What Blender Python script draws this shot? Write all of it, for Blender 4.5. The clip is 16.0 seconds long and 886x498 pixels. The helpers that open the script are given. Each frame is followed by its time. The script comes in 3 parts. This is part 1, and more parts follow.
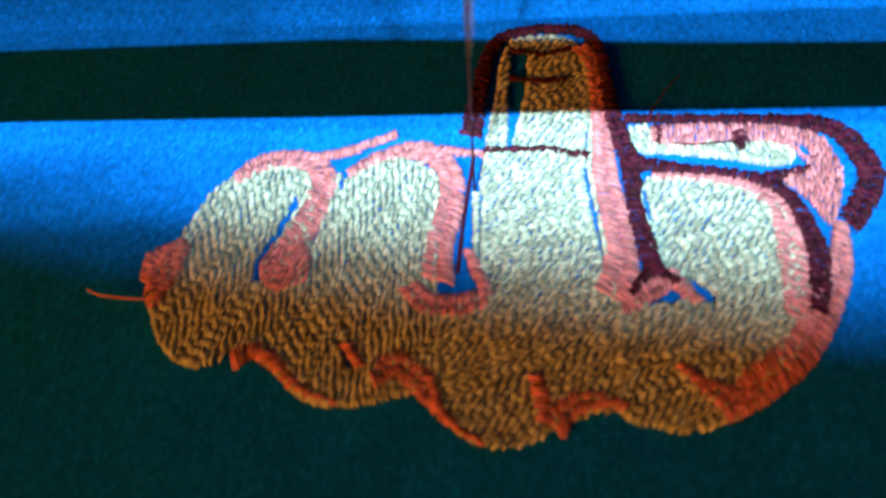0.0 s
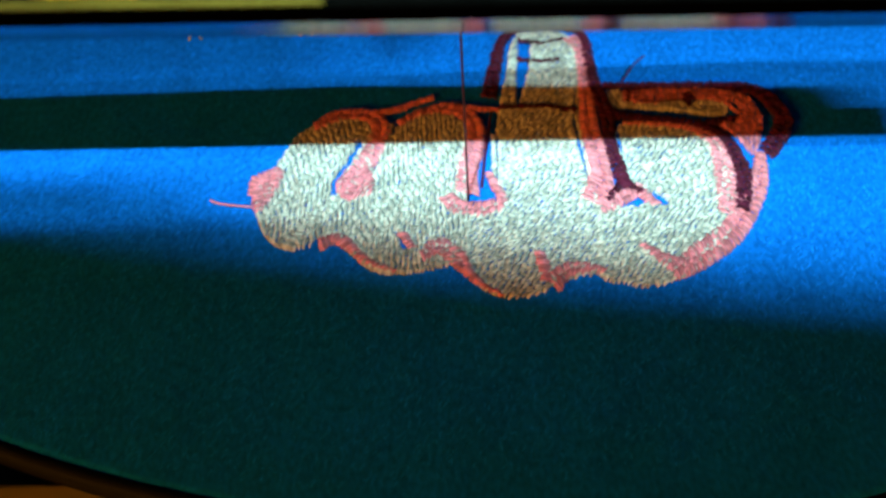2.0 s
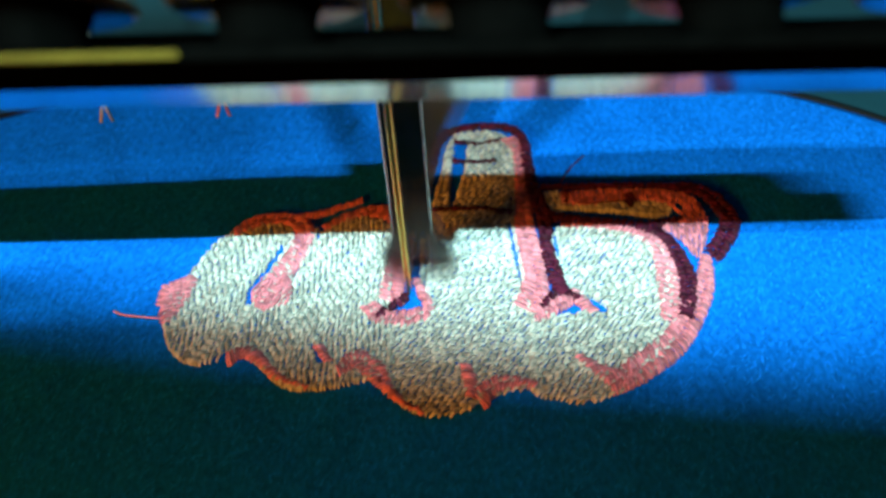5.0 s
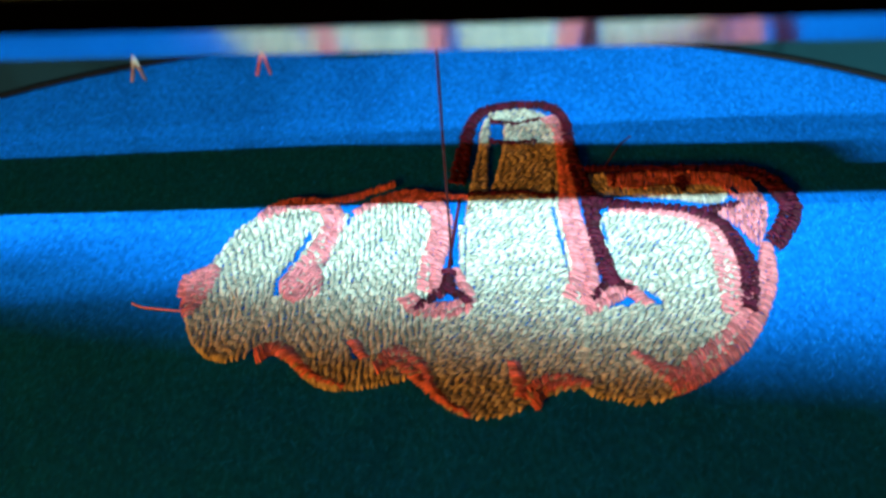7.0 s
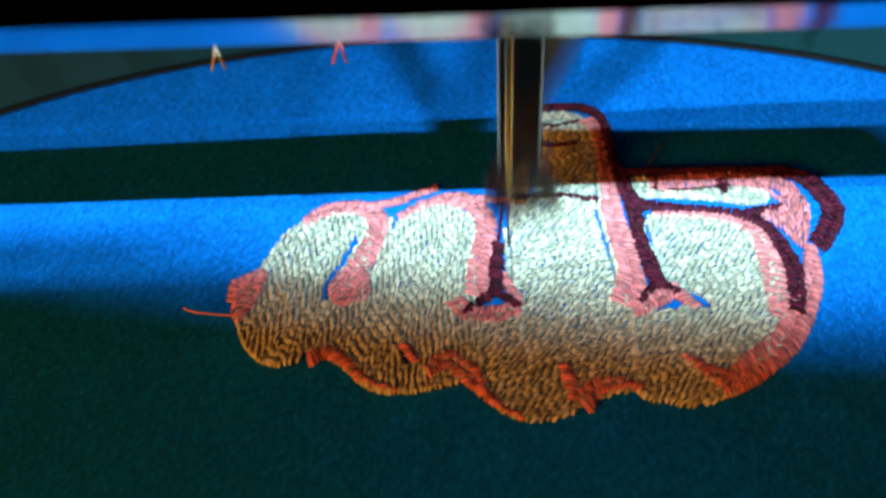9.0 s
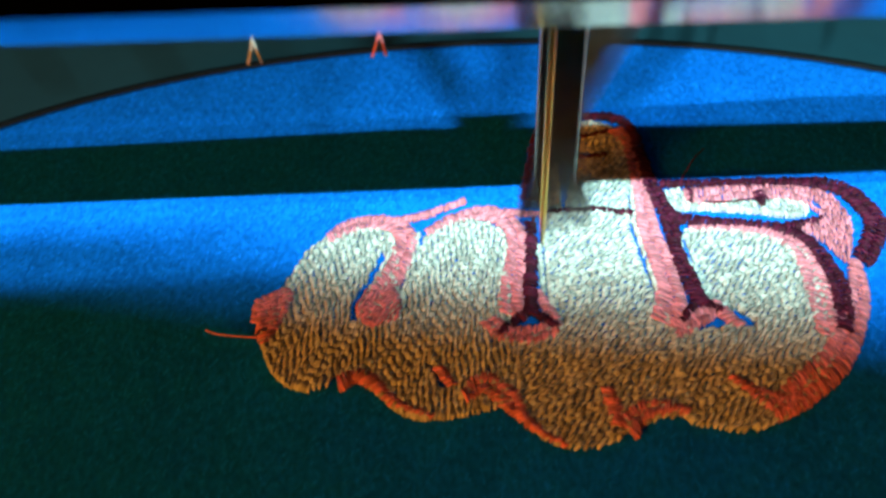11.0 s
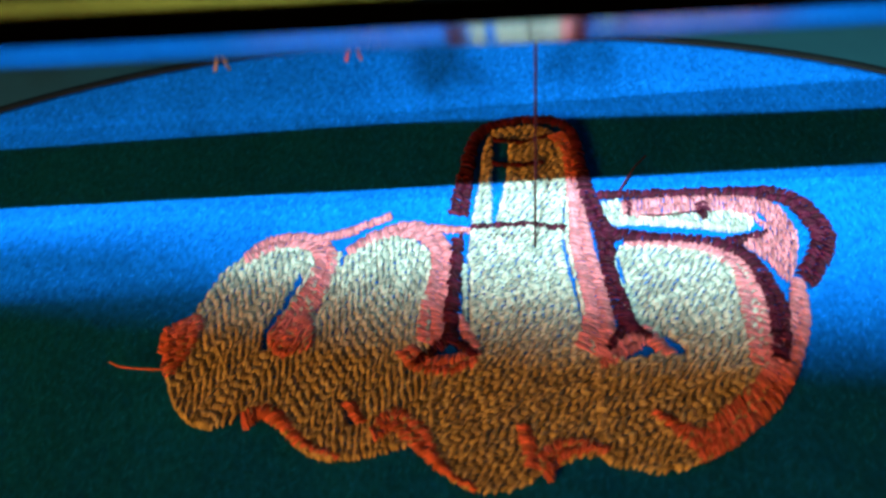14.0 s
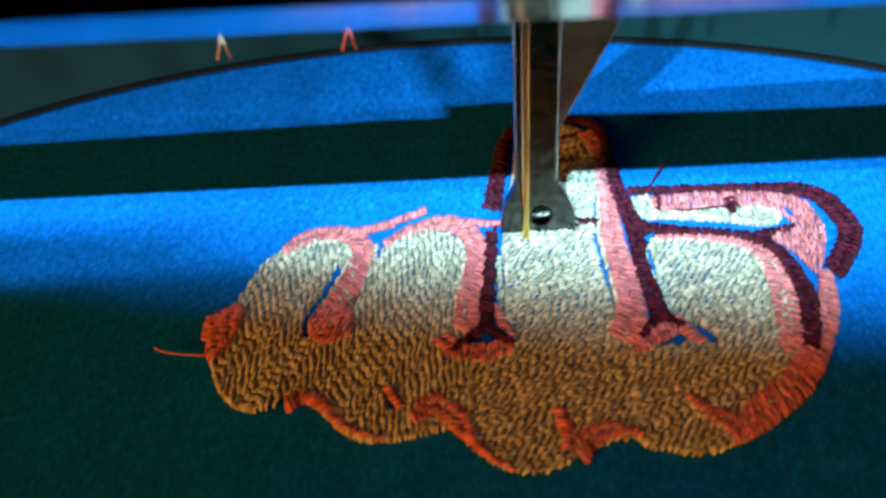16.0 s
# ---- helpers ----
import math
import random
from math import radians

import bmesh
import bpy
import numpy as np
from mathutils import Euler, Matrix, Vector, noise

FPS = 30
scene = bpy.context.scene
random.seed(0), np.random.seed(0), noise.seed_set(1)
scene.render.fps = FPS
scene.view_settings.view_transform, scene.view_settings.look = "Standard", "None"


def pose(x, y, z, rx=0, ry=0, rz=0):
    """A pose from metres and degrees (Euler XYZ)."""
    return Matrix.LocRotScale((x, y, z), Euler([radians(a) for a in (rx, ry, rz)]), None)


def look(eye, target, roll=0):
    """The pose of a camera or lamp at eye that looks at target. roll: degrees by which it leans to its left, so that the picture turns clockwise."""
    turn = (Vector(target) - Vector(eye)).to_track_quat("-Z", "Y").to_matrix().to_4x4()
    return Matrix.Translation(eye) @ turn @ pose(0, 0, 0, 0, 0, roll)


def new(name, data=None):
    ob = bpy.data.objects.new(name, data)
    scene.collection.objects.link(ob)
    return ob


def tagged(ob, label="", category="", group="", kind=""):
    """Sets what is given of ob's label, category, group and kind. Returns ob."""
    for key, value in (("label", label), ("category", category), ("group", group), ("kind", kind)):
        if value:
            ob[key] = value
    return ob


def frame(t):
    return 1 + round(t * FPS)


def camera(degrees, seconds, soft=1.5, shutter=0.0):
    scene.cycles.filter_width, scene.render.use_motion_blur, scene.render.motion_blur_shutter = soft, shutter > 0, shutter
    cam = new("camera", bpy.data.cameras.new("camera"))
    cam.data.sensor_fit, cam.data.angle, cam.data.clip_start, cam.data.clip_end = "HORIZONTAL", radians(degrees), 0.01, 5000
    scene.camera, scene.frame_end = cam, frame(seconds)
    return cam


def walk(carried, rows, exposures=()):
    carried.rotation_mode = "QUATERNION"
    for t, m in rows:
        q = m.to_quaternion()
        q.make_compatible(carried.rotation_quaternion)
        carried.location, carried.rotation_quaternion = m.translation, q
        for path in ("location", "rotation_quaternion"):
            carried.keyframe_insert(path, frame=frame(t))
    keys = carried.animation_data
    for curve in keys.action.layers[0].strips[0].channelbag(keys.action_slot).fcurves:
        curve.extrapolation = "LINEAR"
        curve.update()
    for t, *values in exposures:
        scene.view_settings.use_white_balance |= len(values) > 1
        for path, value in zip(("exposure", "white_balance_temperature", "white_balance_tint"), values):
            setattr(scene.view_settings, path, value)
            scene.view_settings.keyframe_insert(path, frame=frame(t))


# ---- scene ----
cam = camera(55.2, 16.0, soft=2.8, shutter=0.8)
# seconds, eye in millimetres from the needle's landing point, turn in degrees
ROWS = [
    (0.0, 0.37, -49.13, 67.28, 32.39, 2.93, 0.03),
    (0.5, 2.02, -50.27, 67.07, 33.80, 3.65, 0.54),
    (1.0, 2.29, -56.18, 73.40, 34.88, 3.06, 0.30),
    (1.5, 0.31, -63.45, 78.69, 36.18, 2.78, -0.09),
    (2.0, 0.48, -68.42, 81.11, 36.95, 2.67, -0.10),
    (2.5, -0.94, -69.75, 81.58, 37.31, 2.39, -0.17),
    (3.0, 1.26, -68.64, 83.13, 39.81, 2.59, -0.33),
    (3.5, 4.96, -67.35, 82.02, 44.40, 2.81, -0.46),
    (4.0, 4.72, -66.57, 79.87, 44.35, 2.39, -0.72),
    (4.5, 6.40, -66.06, 76.84, 44.46, 2.74, -0.51),
    (4.7, 7.14, -66.07, 76.09, 44.35, 2.75, -0.66),
    (6.8, 1.96, -62.71, 70.34, 42.88, 3.10, -0.36),
    (7.0, 1.76, -63.06, 70.71, 42.85, 2.80, -0.62),
    (7.5, 0.19, -62.60, 70.77, 43.45, 2.82, -0.71),
    (8.0, -0.03, -62.70, 70.14, 43.67, 3.12, -0.50),
    (8.5, -3.30, -65.11, 71.37, 43.23, 2.95, -0.72),
    (9.0, -4.46, -65.65, 72.45, 42.33, 3.11, -0.75),
    (9.5, -5.87, -65.49, 72.27, 42.69, 3.59, -0.64),
    (11.8, -9.73, -62.74, 71.07, 41.34, 2.52, -1.72),
    (12.0, -8.69, -61.05, 72.03, 40.20, 3.09, -1.21),
    (12.5, -8.97, -61.10, 70.66, 40.67, 2.93, -1.45),
    (13.0, -5.31, -60.15, 70.22, 40.23, 4.80, -0.79),
    (13.5, -5.66, -59.25, 69.91, 39.99, 4.22, -1.14),
    (14.0, -6.03, -58.58, 71.01, 39.80, 4.21, -1.23),
    (14.5, -5.98, -61.04, 70.10, 41.27, 4.18, -1.04),
    (15.0, -5.59, -59.79, 71.96, 39.90, 4.22, -1.02),
    (15.5, -4.75, -59.65, 72.06, 39.80, 4.17, -0.97),
    (16.0, -4.63, -63.23, 71.11, 41.15, 4.41, -0.71),
]
MM = 0.001
cam.data.dof.use_dof, cam.data.dof.focus_distance, cam.data.dof.aperture_fstop = True, 0.094, 24.0
walk(cam, [(t, pose(x * MM, y * MM, z * MM, rx, ry, rz)) for t, x, y, z, rx, ry, rz in ROWS],
     [(0, -0.05), (0.8, -0.22), (4.5, -0.15), (9, -0.04), (16, 0.0)])

# ---- light: a warm room, and the machine's small cold lamp ----
world = bpy.data.worlds.new("room")
scene.world = world
world.use_nodes = True
world.node_tree.nodes["Background"].inputs[0].default_value = (0.50, 0.34, 0.80, 1)
world.node_tree.nodes["Background"].inputs[1].default_value = 0.006


def area_lamp(name, at, target, size, depth, watts, colour, spread=180):
    data = bpy.data.lights.new(name, "AREA")
    data.shape, data.size, data.size_y, data.energy, data.color = "RECTANGLE", size * MM, depth * MM, watts, colour
    data.spread = radians(spread)
    ob = new(name, data)
    ob.matrix_world = look([v * MM for v in at], [v * MM for v in target])
    return ob


LED_SLOT, LED_WIDE = (-30.0, -116.0, 170.0), (40.0, -113.2, 170.0)
area_lamp("led_strip", LED_SLOT, (-50, 6, 0), 8, 0.45, 0.40, (0.56, 0.98, 1.0), 84)
area_lamp("led_strip", LED_WIDE, (40, 5, 0), 14, 0.45, 0.45, (0.56, 0.98, 1.0))
area_lamp("room_light", (-430, -470, 250), (0, 0, 0), 170, 170, 3.9, (1.0, 0.33, 0.03))


# ---- materials ----
def material(name, colour, rough=0.6, metal=0.0, grain=0.0, scale=800.0, bump=0.0, bump_scale=2500.0, stretch=(1, 1, 1), spec=0.5, sheen=0.0, random_value=0.0, stain=0.0, stain_scale=90.0):
    mat = bpy.data.materials.new(name)
    mat.use_nodes = True
    nt = mat.node_tree
    n, link = nt.nodes, nt.links.new
    b = n["Principled BSDF"]
    b.inputs["Roughness"].default_value, b.inputs["Metallic"].default_value = rough, metal
    b.inputs["Specular IOR Level"].default_value = spec
    b.inputs["Sheen Weight"].default_value = sheen
    coord = n.new("ShaderNodeTexCoord")
    mapping = n.new("ShaderNodeMapping")
    mapping.inputs["Scale"].default_value = stretch
    link(coord.outputs["Object"], mapping.inputs[0])
    rgb = n.new("ShaderNodeRGB")
    rgb.outputs[0].default_value = (*colour, 1)
    out = rgb.outputs[0]

    def vary(value_socket, amount, out):
        hsv = n.new("ShaderNodeHueSaturation")
        ramp = n.new("ShaderNodeMapRange")
        ramp.inputs["From Min"].default_value, ramp.inputs["From Max"].default_value = 0.25, 0.75
        ramp.inputs["To Min"].default_value, ramp.inputs["To Max"].default_value = 1 - amount, 1 + amount
        link(value_socket, ramp.inputs["Value"])
        link(ramp.outputs[0], hsv.inputs["Value"])
        link(out, hsv.inputs["Color"])
        return hsv.outputs[0]

    def tex(s, detail=3.0):
        t = n.new("ShaderNodeTexNoise")
        t.inputs["Scale"].default_value, t.inputs["Detail"].default_value = s, detail
        link(mapping.outputs[0], t.inputs["Vector"])
        return t.outputs["Fac"]

    if grain:
        out = vary(tex(scale), grain, out)
    if stain:
        out = vary(tex(stain_scale, 2.0), stain, out)
    if random_value:
        geo = n.new("ShaderNodeNewGeometry")
        out = vary(geo.outputs["Random Per Island"], random_value, out)
    link(out, b.inputs["Base Color"])
    if bump:
        bp = n.new("ShaderNodeBump")
        bp.inputs["Strength"].default_value, bp.inputs["Distance"].default_value = bump, 0.0004
        link(tex(bump_scale, 4.0), bp.inputs["Height"])
        link(bp.outputs[0], b.inputs["Normal"])
    return mat


CLOTH = material("blue_felt", (0.002, 0.145, 0.64), 0.95, grain=0.3, scale=1500, bump=0.3, bump_scale=1700, stretch=(1.2, 0.7, 1), spec=0.02, sheen=0.0, stain=0.12, stain_scale=120)
NAP = material("felt_fibre", (0.004, 0.19, 0.74), 0.8, spec=0.04, grain=0.2, scale=900, random_value=0.6)
WHITE = material("white_thread", (0.50, 0.52, 0.47), 0.42, grain=0.2, scale=2200, bump=0.35, bump_scale=5000, random_value=0.3)
PINK = material("pink_thread", (0.66, 0.20, 0.25), 0.42, grain=0.25, scale=2200, bump=0.35, bump_scale=5000, random_value=0.3)
DARK = material("maroon_thread", (0.06, 0.004, 0.02), 0.6, spec=0.2, grain=0.3, scale=3000, bump=0.3, bump_scale=5000, random_value=0.4)
STEEL = material("polished_steel", (0.13, 0.135, 0.14), 0.1, 1.0, grain=0.4, scale=700, bump=0.45, bump_scale=900)
SATIN = material("satin_steel", (0.30, 0.31, 0.33), 0.34, 1.0, grain=0.3, scale=500, bump=0.15, bump_scale=1300)
GOLD = material("gold_needle_steel", (0.85, 0.55, 0.16), 0.25, 1.0, grain=0.08, scale=900)
CHROME = material("chrome", (0.36, 0.37, 0.40), 0.14, 1.0, grain=0.05, scale=400, bump=0.03, bump_scale=900)
BRASS = material("warm_polished_metal", (0.28, 0.16, 0.008), 0.5, 1.0, grain=0.1, scale=400, bump=0.05, bump_scale=900)
AMBER = material("amber_metal", (0.17, 0.07, 0.002), 0.4, 1.0, grain=0.5, scale=150, bump=0.1, bump_scale=900)
# the room's warm reflection on the black plate, put into a metal's colour
OLIVE = material("warm_plate_reflection", (0.05, 0.033, 0.005), 0.6, 1.0, grain=0.4, scale=200, bump=0.1, bump_scale=900)
BLACK = material("black_plastic", (0.0008, 0.0008, 0.0007), 0.8, spec=0.0, grain=0.3, scale=500, bump=0.1, bump_scale=1500)
BED = material("grey_green_table", (0.012, 0.065, 0.085), 0.6, grain=0.06, scale=300, bump=0.1, bump_scale=800, stain=0.1, stain_scale=25)
WOOD = material("brown_wood", (0.20, 0.17, 0.03), 0.45, grain=0.25, scale=60, stretch=(0.1, 1, 1), bump=0.1, bump_scale=300)
RING = material("dark_hoop_plastic", (0.006, 0.008, 0.010), 0.7, spec=0.1, grain=0.2, scale=300, bump=0.1, bump_scale=900)
HEAD = material("painted_metal", (0.03, 0.03, 0.03), 0.5, grain=0.05, scale=200, bump=0.05, bump_scale=900)


# ---- mesh helpers (millimetres in, metres out) ----
def mesh_object(name, verts, faces, mat, parent=None, label="", kind="", smooth=True):
    me = bpy.data.meshes.new(name)
    me.from_pydata([tuple(c * MM for c in v) for v in verts], [], faces)
    me.materials.append(mat)
    if smooth:
        me.polygons.foreach_set("use_smooth", [True] * len(me.polygons))
    me.update()
    ob = new(name, me)
    ob.parent = parent
    return tagged(ob, label, kind=kind)


def part(name, bm, mat, parent=None, label="", smooth=False):
    me = bpy.data.meshes.new(name)
    bmesh.ops.recalc_face_normals(bm, faces=bm.faces)
    bmesh.ops.scale(bm, vec=(MM, MM, MM), verts=bm.verts)
    bm.to_mesh(me)
    bm.free()
    me.materials.append(mat)
    if smooth:
        me.polygons.foreach_set("use_smooth", [True] * len(me.polygons))
    ob = new(name, me)
    ob.parent = parent
    return tagged(ob, label)


def box(bm, x0, x1, y0, y1, z0, z1, bevel=0.0):
    vs = [bm.verts.new((x, y, z)) for x in (x0, x1) for y in (y0, y1) for z in (z0, z1)]
    fs = [bm.faces.new([vs[i] for i in q]) for q in ((0, 1, 3, 2), (4, 6, 7, 5), (0, 4, 5, 1), (2, 3, 7, 6), (0, 2, 6, 4), (1, 5, 7, 3))]
    if bevel:
        bmesh.ops.bevel(bm, geom=list({e for f in fs for e in f.edges}), offset=bevel, segments=2, affect="EDGES", profile=0.5)
    return bm


def lathe(bm, profile, segs=32, centre=(0, 0, 0)):
    """Turns (radius, height) pairs round the z axis."""
    rings = []
    for r, z in profile:
        rings.append([bm.verts.new((centre[0] + r * math.cos(2 * math.pi * k / segs), centre[1] + r * math.sin(2 * math.pi * k / segs), centre[2] + z)) for k in range(segs)])
    for a, b in zip(rings, rings[1:]):
        for k in range(segs):
            bm.faces.new((a[k], a[(k + 1) % segs], b[(k + 1) % segs], b[k]))
    bm.faces.new(rings[0][::-1])
    bm.faces.new(rings[-1])
    return bm


def prism(bm, outline, y0, y1, hole=None):
    """A plate of thickness y0..y1 with an outline in x, z and one round-ended hole bridged to it."""
    loops = [outline] + ([hole] if hole else [])
    for loop in loops:
        for y in (y0, y1):
            vs = [bm.verts.new((x, y, z)) for x, z in loop]
            for a, b in zip(vs, vs[1:] + vs[:1]):
                bm.edges.new((a, b))
    for y in (y0, y1):
        es = [e for e in bm.edges if all(abs(v.co.y - y) < 1e-6 for v in e.verts)]
        bmesh.ops.triangle_fill(bm, edges=es, use_beauty=True, use_dissolve=False)
    bm.verts.ensure_lookup_table()
    i = 0
    for loop in loops:
        n = len(loop)
        for k in range(n):
            bm.faces.new((bm.verts[i + k], bm.verts[i + (k + 1) % n], bm.verts[i + n + (k + 1) % n], bm.verts[i + n + k]))
        i += 2 * n
    sharp = [e for e in bm.edges if len(e.link_faces) == 2 and e.calc_face_angle(0) > 0.6]
    bmesh.ops.recalc_face_normals(bm, faces=bm.faces)
    bmesh.ops.bevel(bm, geom=sharp, offset=0.18, segments=2, affect="EDGES", profile=0.5)
    return bm


def tube(path, r, sides=6):
    verts, faces = [], []
    for i, p in enumerate(path):
        a, b = Vector(path[max(i - 1, 0)]), Vector(path[min(i + 1, len(path) - 1)])
        d = (b - a).normalized()
        u = d.cross(Vector((0.3, 0.2, 0.93))).normalized()
        w = d.cross(u)
        for k in range(sides):
            q = Vector(p) + r * (math.cos(2 * math.pi * k / sides) * u + math.sin(2 * math.pi * k / sides) * w)
            verts.append(tuple(q))
    for i in range(len(path) - 1):
        for k in range(sides):
            faces.append((i * sides + k, i * sides + (k + 1) % sides, (i + 1) * sides + (k + 1) % sides, (i + 1) * sides + k))
    faces.append(tuple(range(sides))[::-1])
    faces.append(tuple((len(path) - 1) * sides + k for k in range(sides)))
    return verts, faces


def smooth_path(pts, step=0.3):
    """Catmull-Rom points along a path."""
    pts = [Vector((*p, 0)) if len(p) == 2 else Vector(p) for p in pts]
    out = []
    for i in range(len(pts) - 1):
        p0, p1, p2, p3 = pts[max(i - 1, 0)], pts[i], pts[i + 1], pts[min(i + 2, len(pts) - 1)]
        n = max(2, int((p2 - p1).length / step))
        for k in range(n):
            t = k / n
            out.append(0.5 * ((2 * p1) + (p2 - p0) * t + (2 * p0 - 5 * p1 + 4 * p2 - p3) * t * t + (3 * p1 - p0 - 3 * p2 + p3) * t ** 3))
    out.append(pts[-1])
    return out


class Stitches:
    """Collects thread stitches: each a five-sided strand arched over the cloth, its ends sunk into it."""

    def __init__(self, seed):
        self.verts, self.faces, self.rng = [], [], random.Random(seed)

    def add(self, a, b, r=0.2, base=0.15, arch=0.25):
        rng = self.rng
        a, b = Vector((a[0], a[1], 0)), Vector((b[0], b[1], 0))
        d = b - a
        if d.length < 0.25:
            return
        d.normalize()
        s = Vector((-d.y, d.x, 0))
        wob = rng.uniform(-0.1, 0.1)
        lift = base + rng.uniform(-0.1, 0.12)
        i0 = len(self.verts)
        steps = ((0.0, -0.45), (0.14, 0.55), (0.5, 1.0), (0.86, 0.55), (1.0, -0.45))
        for t, h in steps:
            c = a.lerp(b, t) + s * wob * math.sin(math.pi * t)
            z = lift + arch * h
            rr = r * (0.75 if t in (0.0, 1.0) else 1.0)
            for k in range(5):
                w = 2 * math.pi * k / 5
                self.verts.append(tuple(c + s * rr * math.cos(w) + Vector((0, 0, z + rr * 0.8 * math.sin(w)))))
        for j in range(4):
            for k in range(5):
                self.faces.append((i0 + 5 * j + k, i0 + 5 * j + (k + 1) % 5, i0 + 5 * j + 5 + (k + 1) % 5, i0 + 5 * j + 5 + k))

    def satin(self, pts, width, pitch=0.17, slant=0.25, r=0.14, base=0.35, arch=0.3, ragged=0.13):
        """Stitches across a path; width: one number, or one for each point of the path."""
        path = smooth_path(pts, pitch)
        widths = width if isinstance(width, (list, tuple)) else [width] * len(pts)
        n = len(path)
        for i, p in enumerate(path):
            d = (path[min(i + 1, n - 1)] - path[max(i - 1, 0)]).normalized()
            u = i / max(1, n - 1) * (len(widths) - 1)
            k = min(int(u), len(widths) - 2)
            w = widths[k] + (widths[k + 1] - widths[k]) * (u - k)
            s = Vector((-d.y, d.x, 0))
            e = [self.rng.uniform(-ragged, ragged) for _ in range(2)]
            j = self.rng.uniform(-0.12, 0.12)
            a, b = p + s * (w / 2 + e[0]) + d * (slant * w / 2 + j), p - s * (w / 2 + e[1]) - d * (slant * w / 2 + j)
            if w > 1.8:
                m = a.lerp(b, self.rng.uniform(0.35, 0.65))
                self.add(a, m, r, base, arch * 0.8)
                self.add(m, b, r, base, arch * 0.8)
            else:
                self.add(a, b, r, base, arch * min(1, w / 2 + 0.4))
        return self

    def fill(self, outline, holes=(), angle=15, pitch=0.30, length=1.0, r=0.20, base=0.12, ragged=0.22, slant=0.12):
        """Rows of staggered stitches inside an outline, not over its holes."""
        ca, sa = math.cos(radians(angle)), math.sin(radians(angle))
        turn = lambda p: (p[0] * ca + p[1] * sa, -p[0] * sa + p[1] * ca)
        back = lambda x, y: (x * ca - y * sa, x * sa + y * ca)
        loops = [[turn(p) for p in smooth_path(list(outline) + [outline[0]], 0.8)]] + [[turn(p) for p in h] for h in holes]
        ys = [p[1] for p in loops[0]]
        y, row = min(ys) + 0.1, 0
        while y < max(ys):
            cuts = []
            for loop in loops:
                for (x0, y0), (x1, y1) in zip(loop, loop[1:] + loop[:1]):
                    if (y0 <= y) != (y1 <= y):
                        cuts.append(x0 + (y - y0) / (y1 - y0) * (x1 - x0))
            cuts.sort()
            for x0, x1 in zip(cuts[::2], cuts[1::2]):
                x0 -= self.rng.uniform(0, ragged)
                x1 += self.rng.uniform(0, ragged)
                first = (math.floor(x0 / length) + (row % 5) * 0.4 + self.rng.uniform(-0.3, 0.3)) * length
                marks = [x0] + [first + k * length for k in range(0, int((x1 - x0) / length) + 3) if x0 + 0.5 < first + k * length < x1 - 0.5] + [x1]
                for a, b in zip(marks, marks[1:]):
                    self.add(back(a, y - slant + self.rng.uniform(-0.07, 0.07)), back(b, y + slant + self.rng.uniform(-0.07, 0.07)), r * self.rng.uniform(0.85, 1.15), base, 0.34)
            y += pitch
            row += 1
        return self

    def done(self, name, mat, parent, label=""):
        return mesh_object(name, self.verts, self.faces, mat, parent, label, "stuff")


# ---- the hooped cloth, which the machine moves under its needle ----
hoop = tagged(new("embroidery_hoop"), "oval hoop with blue felt and half-finished white and pink embroidery", "embroidery hoop")
HOOP_C, HOOP_A, HOOP_B = (21.6, 7.4), 86.5, 44.6
HOOP_NEAR, HOOP_LEAN = 48.0, 16.0


def oval(q, a):
    """A point of the hoop's oval, which is deeper towards its near side."""
    deep = HOOP_B if math.sin(a) > 0 else HOOP_NEAR
    lean = 0.0 if math.sin(a) > 0 else HOOP_LEAN * math.sin(a) ** 2
    return HOOP_C[0] + q * (HOOP_A * math.cos(a) + lean), HOOP_C[1] + q * deep * math.sin(a)


def build_cloth():
    nx, nr = 160, 60
    verts, faces = [(HOOP_C[0], HOOP_C[1], 0)], []
    for j in range(1, nr + 1):
        q = j / nr
        for k in range(nx):
            a = 2 * math.pi * k / nx
            x, y = oval(q, a)
            z = 0.22 * noise.noise((x * 0.09, y * 0.09, 3)) + 0.07 * noise.noise((x * 0.5, y * 0.5, 7))
            verts.append((x, y, z * (1 - q ** 6) - 0.1))
    for k in range(nx):
        faces.append((0, 1 + k, 1 + (k + 1) % nx))
    for j in range(nr - 1):
        for k in range(nx):
            a, b = 1 + j * nx, 1 + (j + 1) * nx
            faces.append((a + k, b + k, b + (k + 1) % nx, a + (k + 1) % nx))
    ob = mesh_object("felt_cloth", verts, faces, CLOTH, hoop, "bright blue fuzzy felt stretched in the hoop")
    solid = ob.modifiers.new("thickness", "SOLIDIFY")
    solid.thickness, solid.offset = 0.0012, -1
    # the ring that clamps the cloth
    sec = ((0.0, -3.5), (0.0, -0.4), (0.3, 0.1), (1.2, 0.1), (1.6, -0.3), (1.6, -3.5))
    verts, faces, n = [], [], len(sec)
    for k in range(nx):
        a = 2 * math.pi * k / nx
        for off, z in sec:
            x, y = oval(1.0, a)
            verts.append((x + off * math.cos(a), y + off * math.sin(a), z))
    for k in range(nx):
        for i in range(n):
            j = (i + 1) % n
            faces.append((k * n + i, ((k + 1) % nx) * n + i, ((k + 1) % nx) * n + j, k * n + j))
    mesh_object("hoop_ring", verts, faces, RING, hoop, "thin dark plastic ring of the hoop")


build_cloth()


